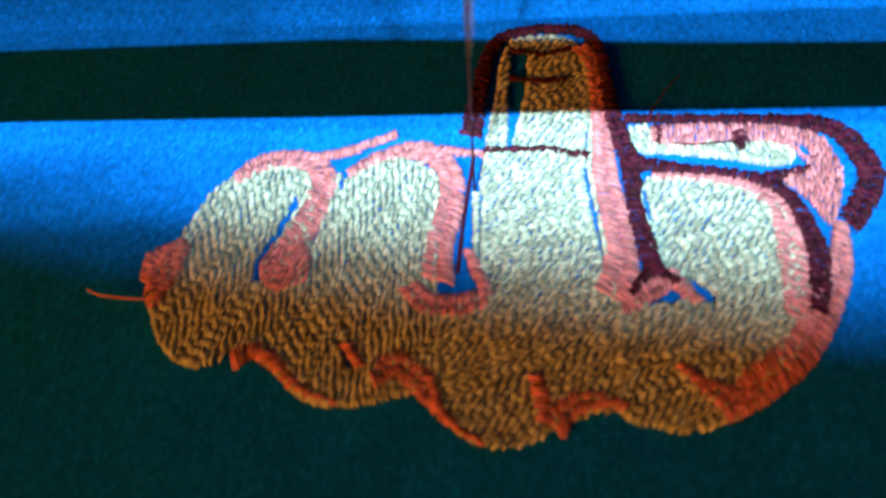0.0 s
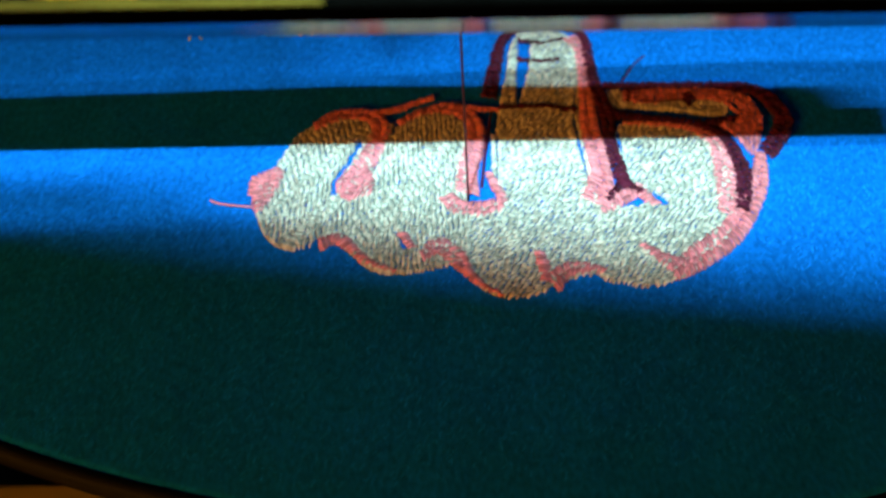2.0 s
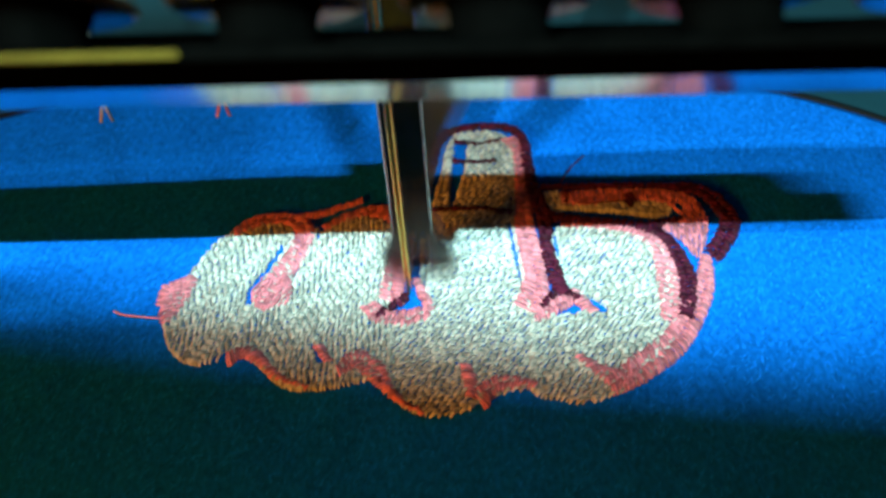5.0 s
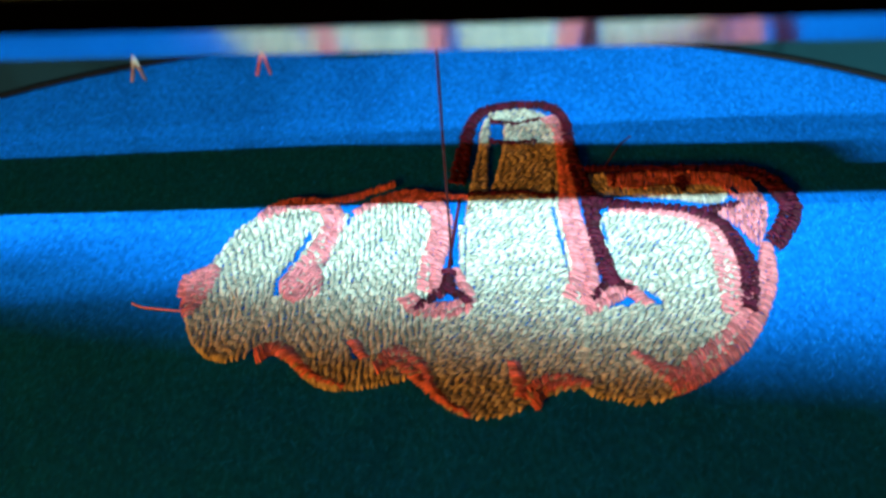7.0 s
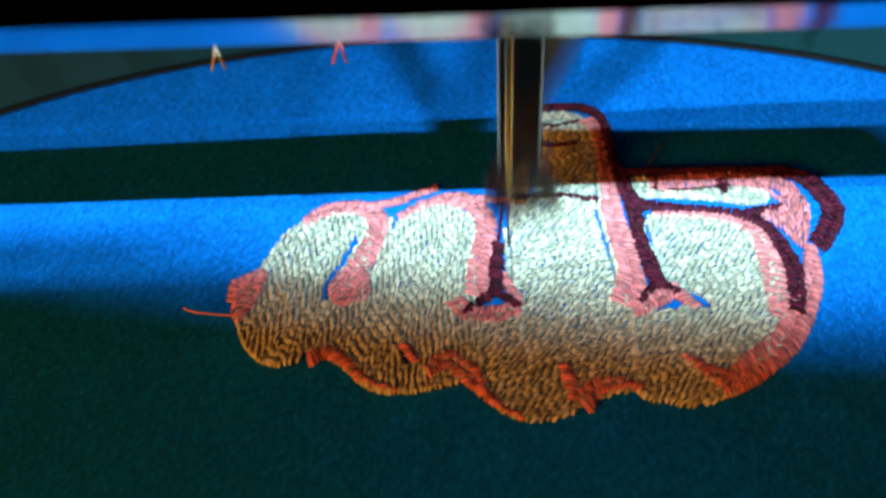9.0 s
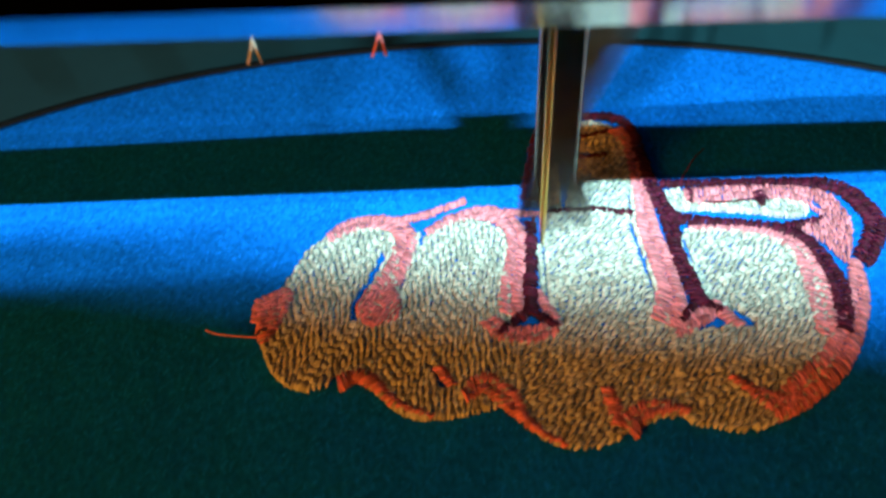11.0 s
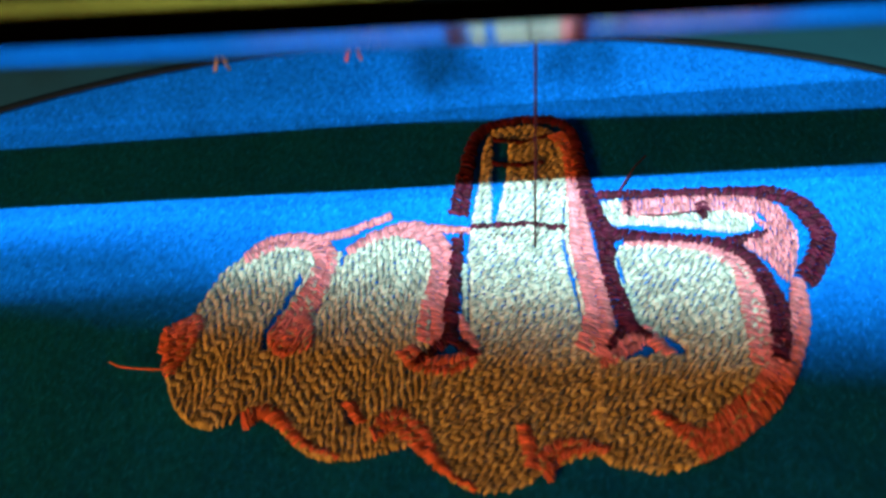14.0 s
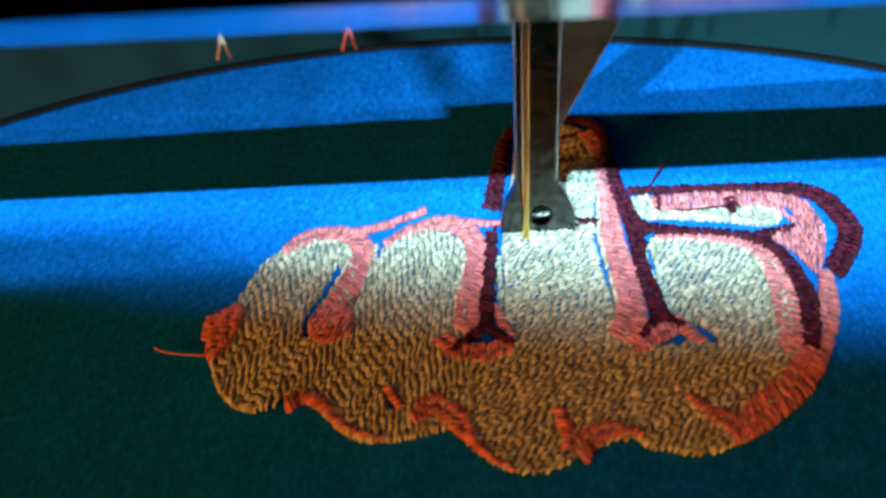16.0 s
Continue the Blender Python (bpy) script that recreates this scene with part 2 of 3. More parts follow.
def build_nap():
    """Short fibres that lie on the felt."""
    rng = random.Random(5)
    verts, faces = [], []
    for _ in range(45000):
        x, y = rng.uniform(-62, 105), rng.uniform(-36, 51)
        if ((x - HOOP_C[0]) / HOOP_A) ** 2 + ((y - HOOP_C[1]) / HOOP_B) ** 2 > 0.97:
            continue
        a, n = rng.gauss(1.1, 0.5), rng.uniform(0.3, 0.9)
        dx, dy, up = math.cos(a) * n, math.sin(a) * n, rng.uniform(0.04, 0.16)
        w = rng.uniform(0.02, 0.04)
        sx, sy = -math.sin(a) * w, math.cos(a) * w
        z = 0.22 * noise.noise((x * 0.09, y * 0.09, 3)) - 0.12
        i = len(verts)
        for t, h in ((0, 0), (0.55, up), (1, up * 0.7)):
            verts += [(x + dx * t - sx, y + dy * t - sy, z + h), (x + dx * t + sx, y + dy * t + sy, z + h)]
        faces += [(i, i + 1, i + 3, i + 2), (i + 2, i + 3, i + 5, i + 4)]
    mesh_object("nap", verts, faces, NAP, hoop, "fine blue fibres of the felt", "stuff")


build_nap()

# outlines of the embroidery on the cloth
LEFT = [(0.4, 3.7), (0.7, -0.6), (2.5, -4.3), (5.1, -6.1), (7.5, -5.8), (9.0, -4.6), (10.8, -4.7), (12.7, -6.8), (15.6, -9.5), (18.1, -10.1), (21.2, -9.9), (24.7, -9.1), (26.9, -8.3), (27.6, -2.8), (27.0, 1.8), (27.0, 7.5), (27.3, 12.3), (26.1, 14.9), (22.5, 16.3), (18.8, 15.0), (16.6, 10.7), (15.2, 8.2), (14.5, 12.7), (13.7, 15.0), (11.0, 15.7), (7.6, 15.0), (4.8, 13.1), (3.3, 9.8)]
MIDDLE = [(27.0, -2.7), (26.6, -9.0), (27.5, -11.1), (29.0, -12.9), (31.4, -13.9), (34.1, -13.8), (36.0, -13.1), (37.6, -12.1), (40.5, -11.1), (42.7, -10.8), (43.3, -6.4), (43.5, -0.7), (42.6, 2.5), (42.3, 9.1), (41.9, 14.6), (42.9, 22.4), (43.2, 29.4), (40.9, 32.3), (36.0, 32.6), (34.1, 30.2), (32.9, 23.1), (31.4, 14.3), (30.8, 4.8), (30.8, 0.4), (28.6, -0.6)]
RIGHT = [(43.2, -0.7), (42.2, -10.7), (45.1, -12.4), (47.6, -13.0), (50.5, -12.3), (54.3, -10.3), (57.4, -7.2), (59.8, -1.6), (60.5, 3.8), (59.6, 8.9), (56.1, 11.3), (51.9, 12.5), (47.3, 12.5), (46.7, 8.0), (47.6, 3.0), (49.2, 0.5), (48.8, -1.0), (45.2, -1.1)]
ARM_WHITE = [(46.4, 19.2), (47.0, 16.4), (50.2, 15.9), (55.5, 15.1), (60.2, 14.0), (62.0, 15.0), (60.8, 16.6), (49.6, 17.4), (48.4, 19.6)]
ARM_PINK = [(48.7, 19.3), (48.5, 17.2), (52.8, 16.5), (55.7, 17.3), (61.2, 16.2), (63.0, 13.6), (60.2, 12.6), (62.2, 9.6), (63.6, 6.9), (65.4, 10.4), (66.0, 13.4), (65.4, 16.4), (63.0, 18.3), (56.2, 19.2)]
BULB = [(10.4, 4.2), (12.1, 6.6), (14.5, 6.1), (15.3, 4.2), (14.9, 2.0), (12.9, 1.2), (10.9, 1.8)]
LOBE = [(-0.1, 1.6), (-0.3, 4.2), (0.6, 5.9), (2.8, 6.9), (3.5, 5.7), (2.9, 3.2), (1.4, 0.0), (0.4, -0.2)]
GAP_A = [(13.0, 12.3), (11.7, 8.4), (9.9, 4.8), (9.8, 2.4), (10.7, 1.7), (10.4, 3.9), (12.3, 8.0), (13.6, 10.9)]
GAP_B = [(16.7, 14.6), (17.5, 14.3), (16.6, 10.7), (15.3, 6.4), (14.6, 6.6), (15.9, 10.8)]
GAP_C = [(30.5, 11.6), (31.5, 11.6), (30.9, 2.4), (30.4, 3.2)]
GAP_D = [(42.3, 20.4), (42.9, 20.1), (42.1, 13.6), (42.3, 9.1), (43.0, 3.6), (42.3, 1.3), (42.2, 4.1), (41.6, 9.2), (41.4, 13.7)]
GAP_E = [(46.3, 12.0), (47.2, 11.5), (47.4, 7.8), (46.8, 7.6)]
GAP_F = [(49.6, 1.9), (52.2, -0.4), (51.3, -1.3), (50.2, -0.7)]
GAP_G = [(17.7, -3.4), (18.5, -3.9), (20.1, -6.9), (19.3, -6.8)]
GAP_H = [(34.9, 30.9), (37.0, 30.7), (36.1, 24.0), (34.4, 16.8), (33.9, 16.8), (34.3, 23.0)]
PINKS = [
    ([(6.7, 14.3), (9.6, 16.3), (13.7, 16.2), (15.6, 14.0), (15.2, 10.8), (13.9, 7.4), (12.5, 4.2), (11.7, 1.4)], [1.5, 2.2, 2.4, 2.6, 2.8, 2.8, 3.4, 1.6]),
    ([(14.3, 16.6), (17.8, 17.3), (22.7, 19.4)], [1.2, 1.0, 0.8]),
    ([(18.1, 14.3), (21.1, 16.4), (25.2, 17.1), (28.1, 14.4), (28.2, 10.0), (27.2, 5.8), (27.0, 1.8)], [1.2, 1.6, 2.6, 2.4, 2.6, 2.6, 3.2]),
    ([(25.2, 17.1), (28.6, 16.9), (31.6, 16.4)], [1.4, 1.0, 0.6]),
    ([(24.5, 1.2), (26.2, -0.6), (29.2, -0.8), (31.4, 0.0)], [2.2, 2.4, 2.4, 2.0]),
    ([(30.0, 4.8), (31.0, 2.0), (31.6, 0.0)], [1.0, 1.4, 1.4]),
    ([(42.5, 30.7), (43.7, 27.7), (43.7, 22.3), (43.6, 17.3), (43.4, 12.6), (43.9, 8.2), (43.9, 3.2), (42.9, -0.6)], [2.0, 2.0, 2.0, 2.2, 2.6, 2.8, 3.0, 4.4]),
    ([(43.4, -1.0), (45.4, -0.0), (47.7, 1.0)], [2.4, 2.6, 1.6]),
    ([(48.0, 2.2), (49.3, 0.1), (50.2, -1.0)], [1.2, 1.6, 1.2]),
    ([(48.1, 13.0), (52.6, 12.7), (56.8, 11.6), (59.1, 9.4), (59.5, 5.5), (59.2, 1.5), (58.7, -3.0)], [0.6, 1.0, 1.6, 2.2, 2.8, 2.8, 2.6]),
    ([(64.5, 6.9), (63.8, 3.6), (62.5, 0.5), (60.3, -3.1), (57.8, -6.1), (54.3, -8.7), (50.5, -11.2)], [1.2, 2.2, 2.6, 3.0, 3.4, 3.4, 2.2]),
    ([(47.6, -7.2), (49.2, -8.6), (51.3, -10.2), (53.2, -10.3)], [1.0, 1.6, 2.4, 2.4]),
    ([(0.2, 2.2), (0.5, 4.9), (2.5, 6.0)], [2.0, 2.6, 2.0]),
    ([(9.1, -5.7), (10.8, -4.7), (12.6, -5.9), (15.0, -8.4), (18.4, -10.0)], [1.8, 1.8, 1.4, 0.9, 0.5]),
    ([(19.1, -4.5), (20.4, -6.6)], [1.3, 1.0]),
    ([(21.5, -8.0), (23.3, -6.4), (25.0, -7.5), (26.5, -9.6), (28.3, -12.0), (30.8, -13.7)], [1.4, 2.6, 2.8, 1.4, 0.8, 0.4]),
    ([(35.4, -7.9), (35.8, -10.1), (35.9, -12.0)], [1.2, 1.8, 1.2]),
    ([(36.7, -12.4), (38.4, -10.5), (41.1, -10.3), (42.7, -10.7)], [2.4, 2.2, 1.8, 0.8]),
]
ARM_GAP = [(62.0, 16.9), (63.4, 16.2), (63.6, 14.8), (62.7, 15.0)]
DARKS = [
    ([(30.3, 18.7), (31.3, 24.3), (32.4, 29.7), (34.2, 32.5), (38.0, 33.6), (42.5, 33.1), (44.3, 30.9), (44.7, 26.5), (44.8, 21.2), (45.5, 17.2), (46.0, 14.3)], [2.2, 2.0, 1.6, 1.5, 1.2, 1.2, 1.3, 1.5, 1.7, 1.9, 2.0]),
    ([(46.0, 14.3), (45.8, 10.7), (46.1, 6.3), (46.7, 2.6)], [2.2, 1.7, 1.9, 1.7]),
    ([(46.7, 2.6), (45.4, 1.1), (44.3, -0.1)], [1.4, 1.2, 0.9]),
    ([(46.7, 2.6), (47.8, 1.5), (48.7, 0.9)], [1.4, 1.2, 0.7]),
    ([(46.1, 20.3), (52.9, 19.9), (58.9, 19.6), (64.2, 19.0), (67.1, 17.6), (68.4, 14.7), (68.6, 11.9), (66.9, 8.9), (65.2, 6.7)], [1.0, 1.1, 1.1, 1.2, 1.7, 2.2, 2.5, 2.4, 2.2]),
    ([(46.1, 14.8), (50.2, 13.7), (54.6, 13.0), (58.5, 12.0)], [2.0, 1.4, 1.2, 1.4]),
    ([(58.6, 12.2), (61.0, 12.7), (63.0, 13.3)], [1.4, 1.1, 0.6]),
    ([(57.6, 12.1), (60.0, 10.5), (61.2, 7.1), (61.6, 3.3), (60.9, -0.1), (60.2, -2.5)], [1.4, 1.6, 1.9, 2.0, 2.1, 1.6]),
    ([(31.7, 16.7), (35.4, 16.7), (38.7, 16.5), (41.9, 15.7)], [0.5, 0.6, 0.6, 0.7]),
    ([(34.7, 26.4), (37.8, 25.8), (40.4, 26.0)], [0.5, 0.6, 0.4]),
    ([(35.1, 30.4), (38.3, 29.7), (41.3, 30.4)], [0.4, 0.4, 0.4]),
    ([(57.0, 17.9), (57.3, 16.9), (56.6, 16.2)], [1.6, 1.6, 1.2]),
    ([(49.3, 18.9), (49.1, 17.1)], [0.7, 0.7]),
]
GROWING = [
    (4.3, [(25.5, -0.6), (27.2, 0.9), (28.8, 2.1)], [0.8, 1.0, 1.2]),
    (5.2, [(31.4, 0.0), (30.3, 1.0), (28.9, 2.3)], [0.8, 1.0, 1.2]),
    (6.2, [(29.0, 1.5), (29.1, 4.5)], [1.5, 1.5]),
    (7.4, [(29.1, 4.1), (29.3, 6.4)], [1.5, 1.5]),
    (8.3, [(29.3, 6.1), (29.6, 9.1)], [1.5, 1.4]),
    (9.2, [(29.5, 8.6), (29.9, 12.1)], [1.4, 1.3]),
    (10.8, [(29.8, 11.7), (30.2, 14.9)], [1.3, 1.2]),
    (13.9, [(32.9, 15.9), (36.5, 15.2), (39.9, 15.4)], [0.4, 0.6, 0.4]),
]
LOOSE = [
    ([(0.1, 0.6, 0.3), (-2.4, 0.6, 0.8), (-4.2, 0.9, 0.9), (-5.3, 1.4, 1.0)], 0.12, PINK),
    ([(48.2, 20.0, 0.5), (49.4, 21.6, 1.2), (50.6, 23.2, 1.6), (52.2, 25.0, 1.5)], 0.11, DARK),
    ([(50.0, 18.9, 0.9), (51.6, 19.2, 1.2), (53.6, 19.5, 1.3), (55.6, 19.0, 1.2), (56.4, 18.2, 0.9)], 0.08, DARK),
    ([(50.3, 16.7, 0.8), (52.2, 16.2, 1.1), (54.4, 16.3, 1.1), (56.4, 16.6, 0.9)], 0.08, DARK),
    ([(7.0, -0.9, 0.5), (6.0, 1.4, 1.6), (5.0, 3.5, 3.0)], 0.1, WHITE),
    ([(30.6, 16.1, 0.4), (30.0, 11.7, 0.5), (29.4, 7.4, 0.5), (28.9, 2.5, 0.5)], 0.17, DARK),
]

grow = []


def build_embroidery():
    Stitches(1).fill(LEFT, (GAP_A, GAP_B, GAP_G), 52, pitch=0.34, r=0.22).done("white_fill", WHITE, hoop, "rows of white stitches")
    Stitches(2).fill(MIDDLE, (GAP_C, GAP_D, GAP_H), 18).done("white_fill", WHITE, hoop, "rows of white stitches")
    Stitches(3).fill(RIGHT, (GAP_E, GAP_F), 20).done("white_fill", WHITE, hoop, "rows of white stitches")
    Stitches(4).fill(ARM_WHITE, (), 75).done("white_fill", WHITE, hoop, "rows of white stitches")
    for k, (outline, gaps) in enumerate(((ARM_PINK, (ARM_GAP,)), (BULB, ()), (LOBE, ()))):
        Stitches(5 + k).fill(outline, gaps, 80 - 35 * k, pitch=0.22, length=1.4, r=0.13, base=0.4, slant=0.05).done("pink_fill", PINK, hoop)
    for k, (path, width) in enumerate(PINKS):
        Stitches(20 + k).satin(path, width, slant=0.35).done("pink_satin", PINK, hoop)
    for k, (path, width) in enumerate(DARKS):
        Stitches(60 + k).satin(path, width, r=0.19, base=0.55, pitch=0.28, ragged=0.18).done("maroon_outline", DARK, hoop)
    for k, (t, path, width) in enumerate(GROWING):
        ob = Stitches(90 + k).satin(path, width, r=0.19, base=0.6, pitch=0.28, ragged=0.2).done("maroon_outline", DARK, hoop)
        grow.append((t, ob))
    for path, r, mat in LOOSE:
        v, f = tube(smooth_path(path, 0.4), r, 6)
        mesh_object("loose_thread", v, f, mat, hoop)


build_embroidery()

# ---- the bed under the hoop ----
bm = bmesh.new()
box(bm, -900, 900, -900, 900, -40, -14, 2)
tagged(part("machine_table", bm, BED), "smooth grey-green table under the hoop", "table", kind="structure")
bm = bmesh.new()
box(bm, -900, 900, -900, -34, -13.9, -3.7, 0.6)
tagged(part("table_front", bm, WOOD), "warm brown wooden table edge before the hoop", "table", kind="structure")

# ---- the guide rail with its knobs, in front of the needles ----
rail = tagged(new("guide_rail"), "black rail with a polished underside and a row of chrome-capped knobs", "machine rail")
rail.matrix_world = pose(0, -20 * MM, 43.1 * MM, -44, 1.6, 0)


def build_rail():
    bm = bmesh.new()
    box(bm, -150, 52, -10.2, 0, 0.0, 0.8, 0.15)
    part("base_plate", bm, BLACK, rail)
    bm = bmesh.new()
    box(bm, -150, 52, -2.6, 4.8, -0.06, 0.62, 0.05)
    bmesh.ops.rotate(bm, cent=(0, 0, 0), matrix=Matrix.Rotation(radians(-2), 3, "X"), verts=bm.verts)
    part("polished_strip", bm, CHROME, rail, "mirror-bright strip along the underside")
    bm = bmesh.new()
    box(bm, -150, 52, -4.2, -3.2, 0.8, 2.9, 0.2)
    part("back_wall", bm, BLACK, rail)
    bm = bmesh.new()
    box(bm, -150, 52, -4.6, -4.2, 1.3, 1.9, 0.1)
    part("ridge", bm, AMBER, rail, "warm shiny ridge")
    # strip added for the warm reflection on the plate's front; ends where it fades
    bm = bmesh.new()
    box(bm, -150, -8, -10.5, -10.2, 0.1, 0.55, 0.1)
    part("reflection_strip", bm, OLIVE, rail, "golden-brown strip standing for the plate's warm reflection")
    for k in range(-8, 4):
        x = 13.1 * k - 4.0
        lean = Matrix.Rotation(radians(1), 3, "X")
        bm = lathe(bmesh.new(), ((2.9, 0.7), (2.9, 1.6), (2.8, 2.0), (2.85, 2.8), (3.1, 3.5)), 28, (x, -6.9, 0))
        bmesh.ops.rotate(bm, cent=(x, -6.9, 0.8), matrix=lean, verts=bm.verts)
        knob = part("knob", bm, BLACK, rail, "black knob with a shiny cap", True)
        bm = lathe(bmesh.new(), ((5.4, 3.62), (5.55, 3.66), (5.6, 3.8), (5.55, 3.95), (5.4, 4.0), (2, 4.02)), 40, (x, -6.9, 0))
        bmesh.ops.rotate(bm, cent=(x, -6.9, 0.8), matrix=lean, verts=bm.verts)
        part("cap", bm, BRASS, knob, "thick brass-coloured disc", True)
        bm = lathe(bmesh.new(), ((3.3, 3.5), (5.3, 3.5), (5.3, 3.6), (3.3, 3.6)), 40, (x, -6.9, 0))
        bmesh.ops.rotate(bm, cent=(x, -6.9, 0.8), matrix=lean, verts=bm.verts)
        part("cap_underside", bm, CHROME, knob, "mirror-bright underside")


build_rail()


# ---- needles, presser foot, threads ----
def needle_parts(thing):
    bm = lathe(bmesh.new(), ((0.03, 0), (0.2, 1.2), (0.42, 3.5), (0.45, 49), (0.9, 52), (0.95, 62)), 16)
    part("shaft", bm, GOLD, thing, "slim gold-coloured needle", True)
    bm = lathe(bmesh.new(), ((1.6, 60), (2.3, 61), (2.3, 95)), 24)
    part("needle_bar", bm, BLACK, thing, "dark needle bar")


needle = tagged(new("needle"), "gold-coloured sewing needle in its dark needle bar, stitching", "needle")
needle_parts(needle)
for k in (-3, -2, -1, 1, 2, 3):
    idle = tagged(new("needle"), "raised idle sewing needle above the cloth", "needle", "idle needles")
    bm = lathe(bmesh.new(), ((0.03, 0), (0.2, 1.2), (0.42, 3.5), (0.45, 20), (0.9, 22), (0.95, 45)), 16)
    part("shaft", bm, STEEL, idle, "", True)
    idle.matrix_world = pose((13.1 * k + 1.2) * MM, 0, 43.8 * MM)

foot = tagged(new("presser_foot"), "polished steel presser foot with a flared base and side blade", "presser foot")


def build_foot():
    base = [(-2.7, 0.1), (5.5, 0.1), (5.5, 1.8), (5.2, 3.4), (4.6, 5.0), (3.7, 6.6), (3.25, 8.2), (3.2, 15), (3.2, 80), (-1.0, 80), (-1.0, 15), (-1.05, 8.2), (-1.4, 6.6), (-2.1, 5.0), (-2.5, 3.4), (-2.7, 1.8)]
    hole = [(1.7 + 1.25 * math.cos(a), 2.8 + 1.5 * math.sin(a)) for a in [2 * math.pi * k / 16 for k in range(16)]]
    part("shank", prism(bmesh.new(), base, 0.5, 1.7, hole), STEEL, foot)
    blade = [(2.6, 14), (3.2, 14.4), (4.0, 16.2), (8.3, 26.3), (12.6, 36), (12.6, 80), (7.4, 80), (7.4, 37), (2.6, 29)]
    slot = [(10.0 + 1.2 * math.cos(a), 50 + 7 * math.sin(a)) for a in [2 * math.pi * k / 20 for k in range(20)]]
    part("blade", prism(bmesh.new(), blade, 0.7, 1.4, slot), SATIN, foot, "bright steel blade with a slot")
    for x in (-0.95, 3.15):
        v, f = tube([(x, 0.55, 8.2), (x, 0.55, 80)], 0.2, 8)
        mesh_object("ground_edge", v, f, CHROME, foot, "bright ground edge")


build_foot()

sewing = tagged(new("sewing_thread"), "taut dark maroon thread running down to the cloth", "thread")
v, f = tube([(0, 0, 0.2), (-0.3, 0.2, 40), (-0.4, 0.2, 90)], 0.13, 8)
mesh_object("strand", v, f, DARK, sewing)


def tail(tip, bend, end, colour):
    """A thread that hangs from an idle needle, with a split end."""
    thing = tagged(new("thread_tail"), "loose end of thread hanging from an idle needle", "thread", "thread tails")
    path = smooth_path([(tip + 0.8, -0.6, 66), (tip + 1.2, -0.6, 46), (bend, -0.6, 36), (end + 0.3, -0.5, 29.6), (end - 0.6, -0.5, 27.0)], 0.8)
    v, f = tube(path, 0.14, 8)
    mesh_object("strand", v, f, colour, thing)
    v, f = tube([(end + 0.3, -0.5, 29.6), (end + 0.7, -0.7, 27.2)], 0.14, 6)
    mesh_object("frayed_end", v, f, colour, thing)


tail(-25.0, -25.2, -26.8, WHITE)
tail(-11.9, -13.6, -15.6, PINK)

# ---- the machine's head above, which carries the lamp, and unseen plates added to shade the cloth ----
head = tagged(new("machine_head"), "unseen dark grey machine head above the hoop, with added shadow plates", "machine head")


def shade(x, y, h, lamp):
    """The place at height h that casts the lamp's shadow on (x, y) of the cloth."""
    q = h / lamp[2]
    return (x + (lamp[0] - x) * q, y + (lamp[1] - y) * q)


# an unseen plate, added so that its shadow fills the corners on the cloth
def shadow_plate(name, corners, h, lamp, thick=1.0):
    bm = bmesh.new()
    pts = [shade(x, y, h, lamp) for x, y in corners]
    lo = [bm.verts.new((x, y, h)) for x, y in pts]
    hi = [bm.verts.new((x, y, h + thick)) for x, y in pts]
    bm.faces.new(lo[::-1])
    bm.faces.new(hi)
    n = len(pts)
    for k in range(n):
        bm.faces.new((lo[k], lo[(k + 1) % n], hi[(k + 1) % n], hi[k]))
    return part(name, bm, HEAD, head)


# two unseen plates added to widen the rail's shadow band
shadow_plate("shadow_plate", [(-260, 13.8), (-10, 13.4), (20, 12.6), (44, 11.8), (54, 11), (52, 15.8), (20, 16.8), (-10, 17.6), (-260, 17.8)], 75, LED_WIDE)
shadow_plate("shadow_plate", [(-260, 18.9), (-10, 18.6), (20, 17.4), (52, 15.9), (50, 17.0), (30, 17.8), (0, 19.8), (-14, 20.6), (-260, 21.2)], 75, LED_WIDE)
# unseen plates, one for each lamp, added for the phone's shadow on the near cloth
shadow_plate("near_shadow_plate", [(-200, 2.5), (-40, 2.5), (-28, 1.8), (-18, -0.5), (-8, -3.5), (6, -7), (22, -10), (48, -14), (100, -20), (100, -90), (-200, -90)], 145, LED_SLOT)
shadow_plate("near_shadow_plate", [(-138, -6), (-30, -6.5), (-15, -8.5), (0, -11.5), (20, -15), (45, -19), (180, -36), (180, -90), (-138, -90)], 145, LED_WIDE)
# unseen plate added to keep the slot lamp's light off the far cloth
shadow_plate("far_shadow_plate", [(-160, 15), (18, 14), (30, 17), (42, 60), (-160, 60)], 160, LED_SLOT)
bm = box(bmesh.new(), -60, 110, -170, 300, 176, 215, 6)
part("arm", bm, HEAD, head)
bm = box(bmesh.new(), -60, 110, 240, 300, -14, 180, 6)
part("column", bm, HEAD, head)


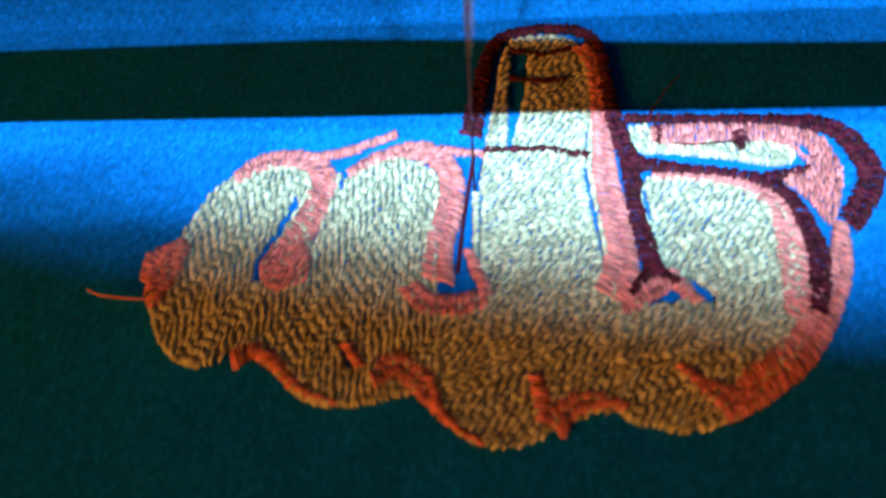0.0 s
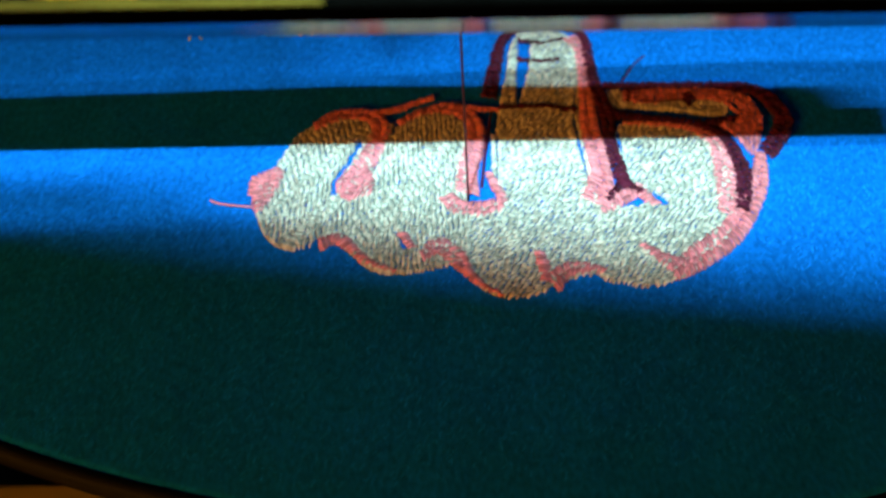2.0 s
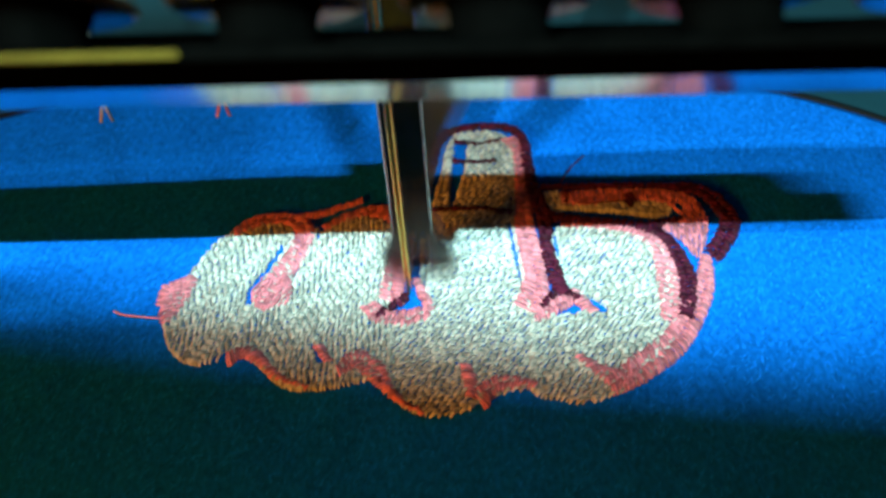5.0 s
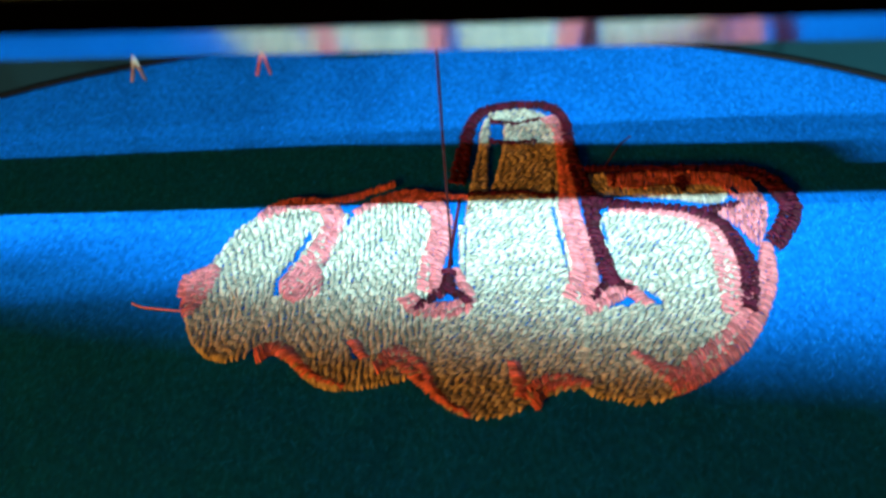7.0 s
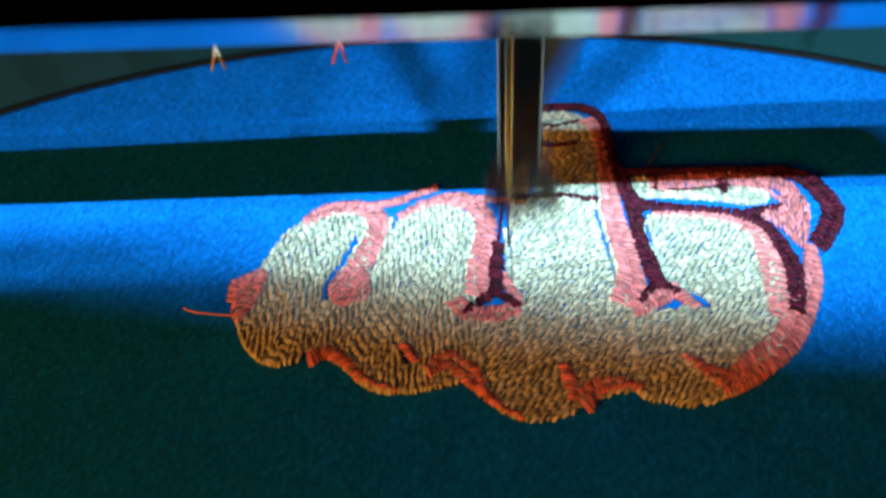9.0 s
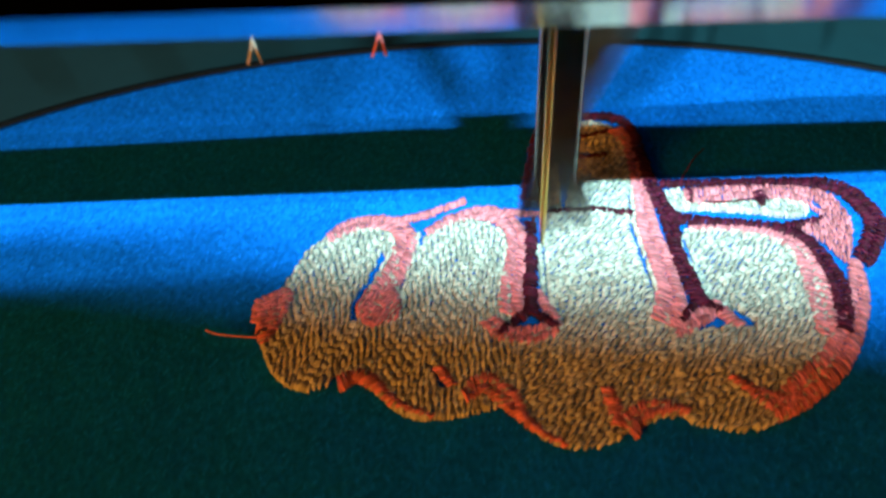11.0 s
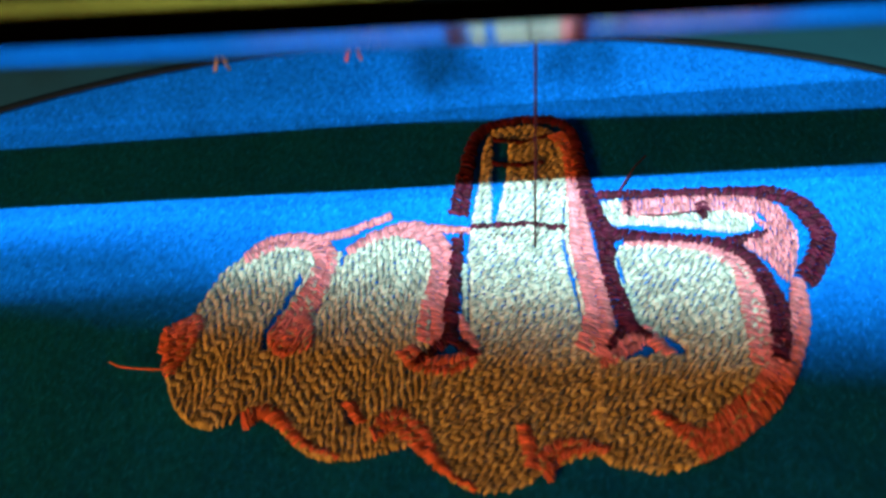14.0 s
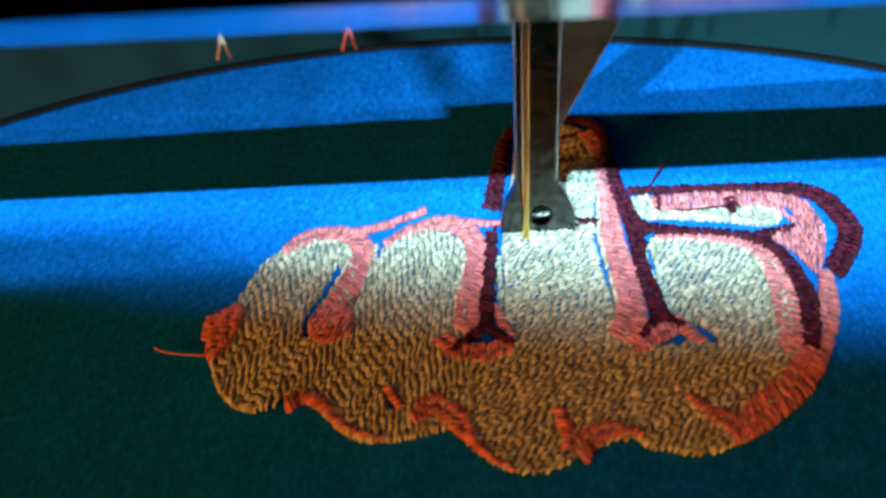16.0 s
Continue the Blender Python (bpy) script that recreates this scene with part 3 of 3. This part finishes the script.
def motions():
    """The hoop, the needle, the foot and the growing outline."""
    rows = [
        (0.0, -30.61, -11.81),
        (0.5, -30.17, -5.87),
        (1.0, -30.02, -0.95),
        (1.5, -30.19, -0.77),
        (2.0, -27.19, -0.70),
        (2.5, -26.84, -0.91),
        (3.0, -27.25, -2.29),
        (3.5, -27.71, -1.61),
        (4.0, -28.59, -1.91),
        (4.5, -29.01, -2.69),
        (4.7, -29.04, -2.94),
        (6.8, -29.29, -5.56),
        (7.0, -29.50, -5.81),
        (7.5, -29.73, -5.84),
        (8.0, -30.16, -5.55),
        (8.5, -30.64, -7.95),
        (9.0, -30.80, -8.80),
        (9.5, -30.93, -8.95),
        (11.8, -31.23, -13.43),
        (12.0, -31.40, -13.82),
        (12.5, -31.93, -14.79),
        (13.0, -39.95, -13.99),
        (13.5, -39.17, -13.43),
        (14.0, -38.47, -13.42),
        (14.5, -37.47, -13.57),
        (15.0, -36.40, -13.31),
        (15.5, -35.33, -12.92),
        (16.0, -33.96, -14.33),
    ]
    walk(hoop, [(t, pose(x * MM, y * MM, 0)) for t, x, y in rows])
    beat, first = 0.461, 0.335
    lift = ((-0.231, 46.0), (-0.165, 32.0), (-0.13, 18.0), (-0.105, 8.0), (-0.085, 3.0), (-0.05, 0.0), (0.045, 0.0), (0.065, 3.0), (0.08, 10.0), (0.096, 21.0), (0.12, 32.0), (0.15, 40.0), (0.231, 46.0))
    foot_rows, needle_rows = [], []
    for k in range(0, 16 * FPS + 1):
        t = k / FPS
        phase = (t - first + beat / 2) % beat - beat / 2
        z = float(np.interp(phase, [a for a, _ in lift], [b for _, b in lift]))
        foot_rows.append((t, pose(0, 0, (0.25 + z) * MM)))
        needle_rows.append((t, pose(0, 0, (-9 + 27 * (1 - math.cos(2 * math.pi * phase / beat))) * MM)))
    walk(foot, foot_rows)
    walk(needle, needle_rows)
    for t, ob in grow:
        walk(ob, [(0, pose(0, 0, -2.5 * MM)), (t - 0.25, pose(0, 0, -2.5 * MM)), (t + 0.25, pose(0, 0, 0)), (16, pose(0, 0, 0))])


motions()
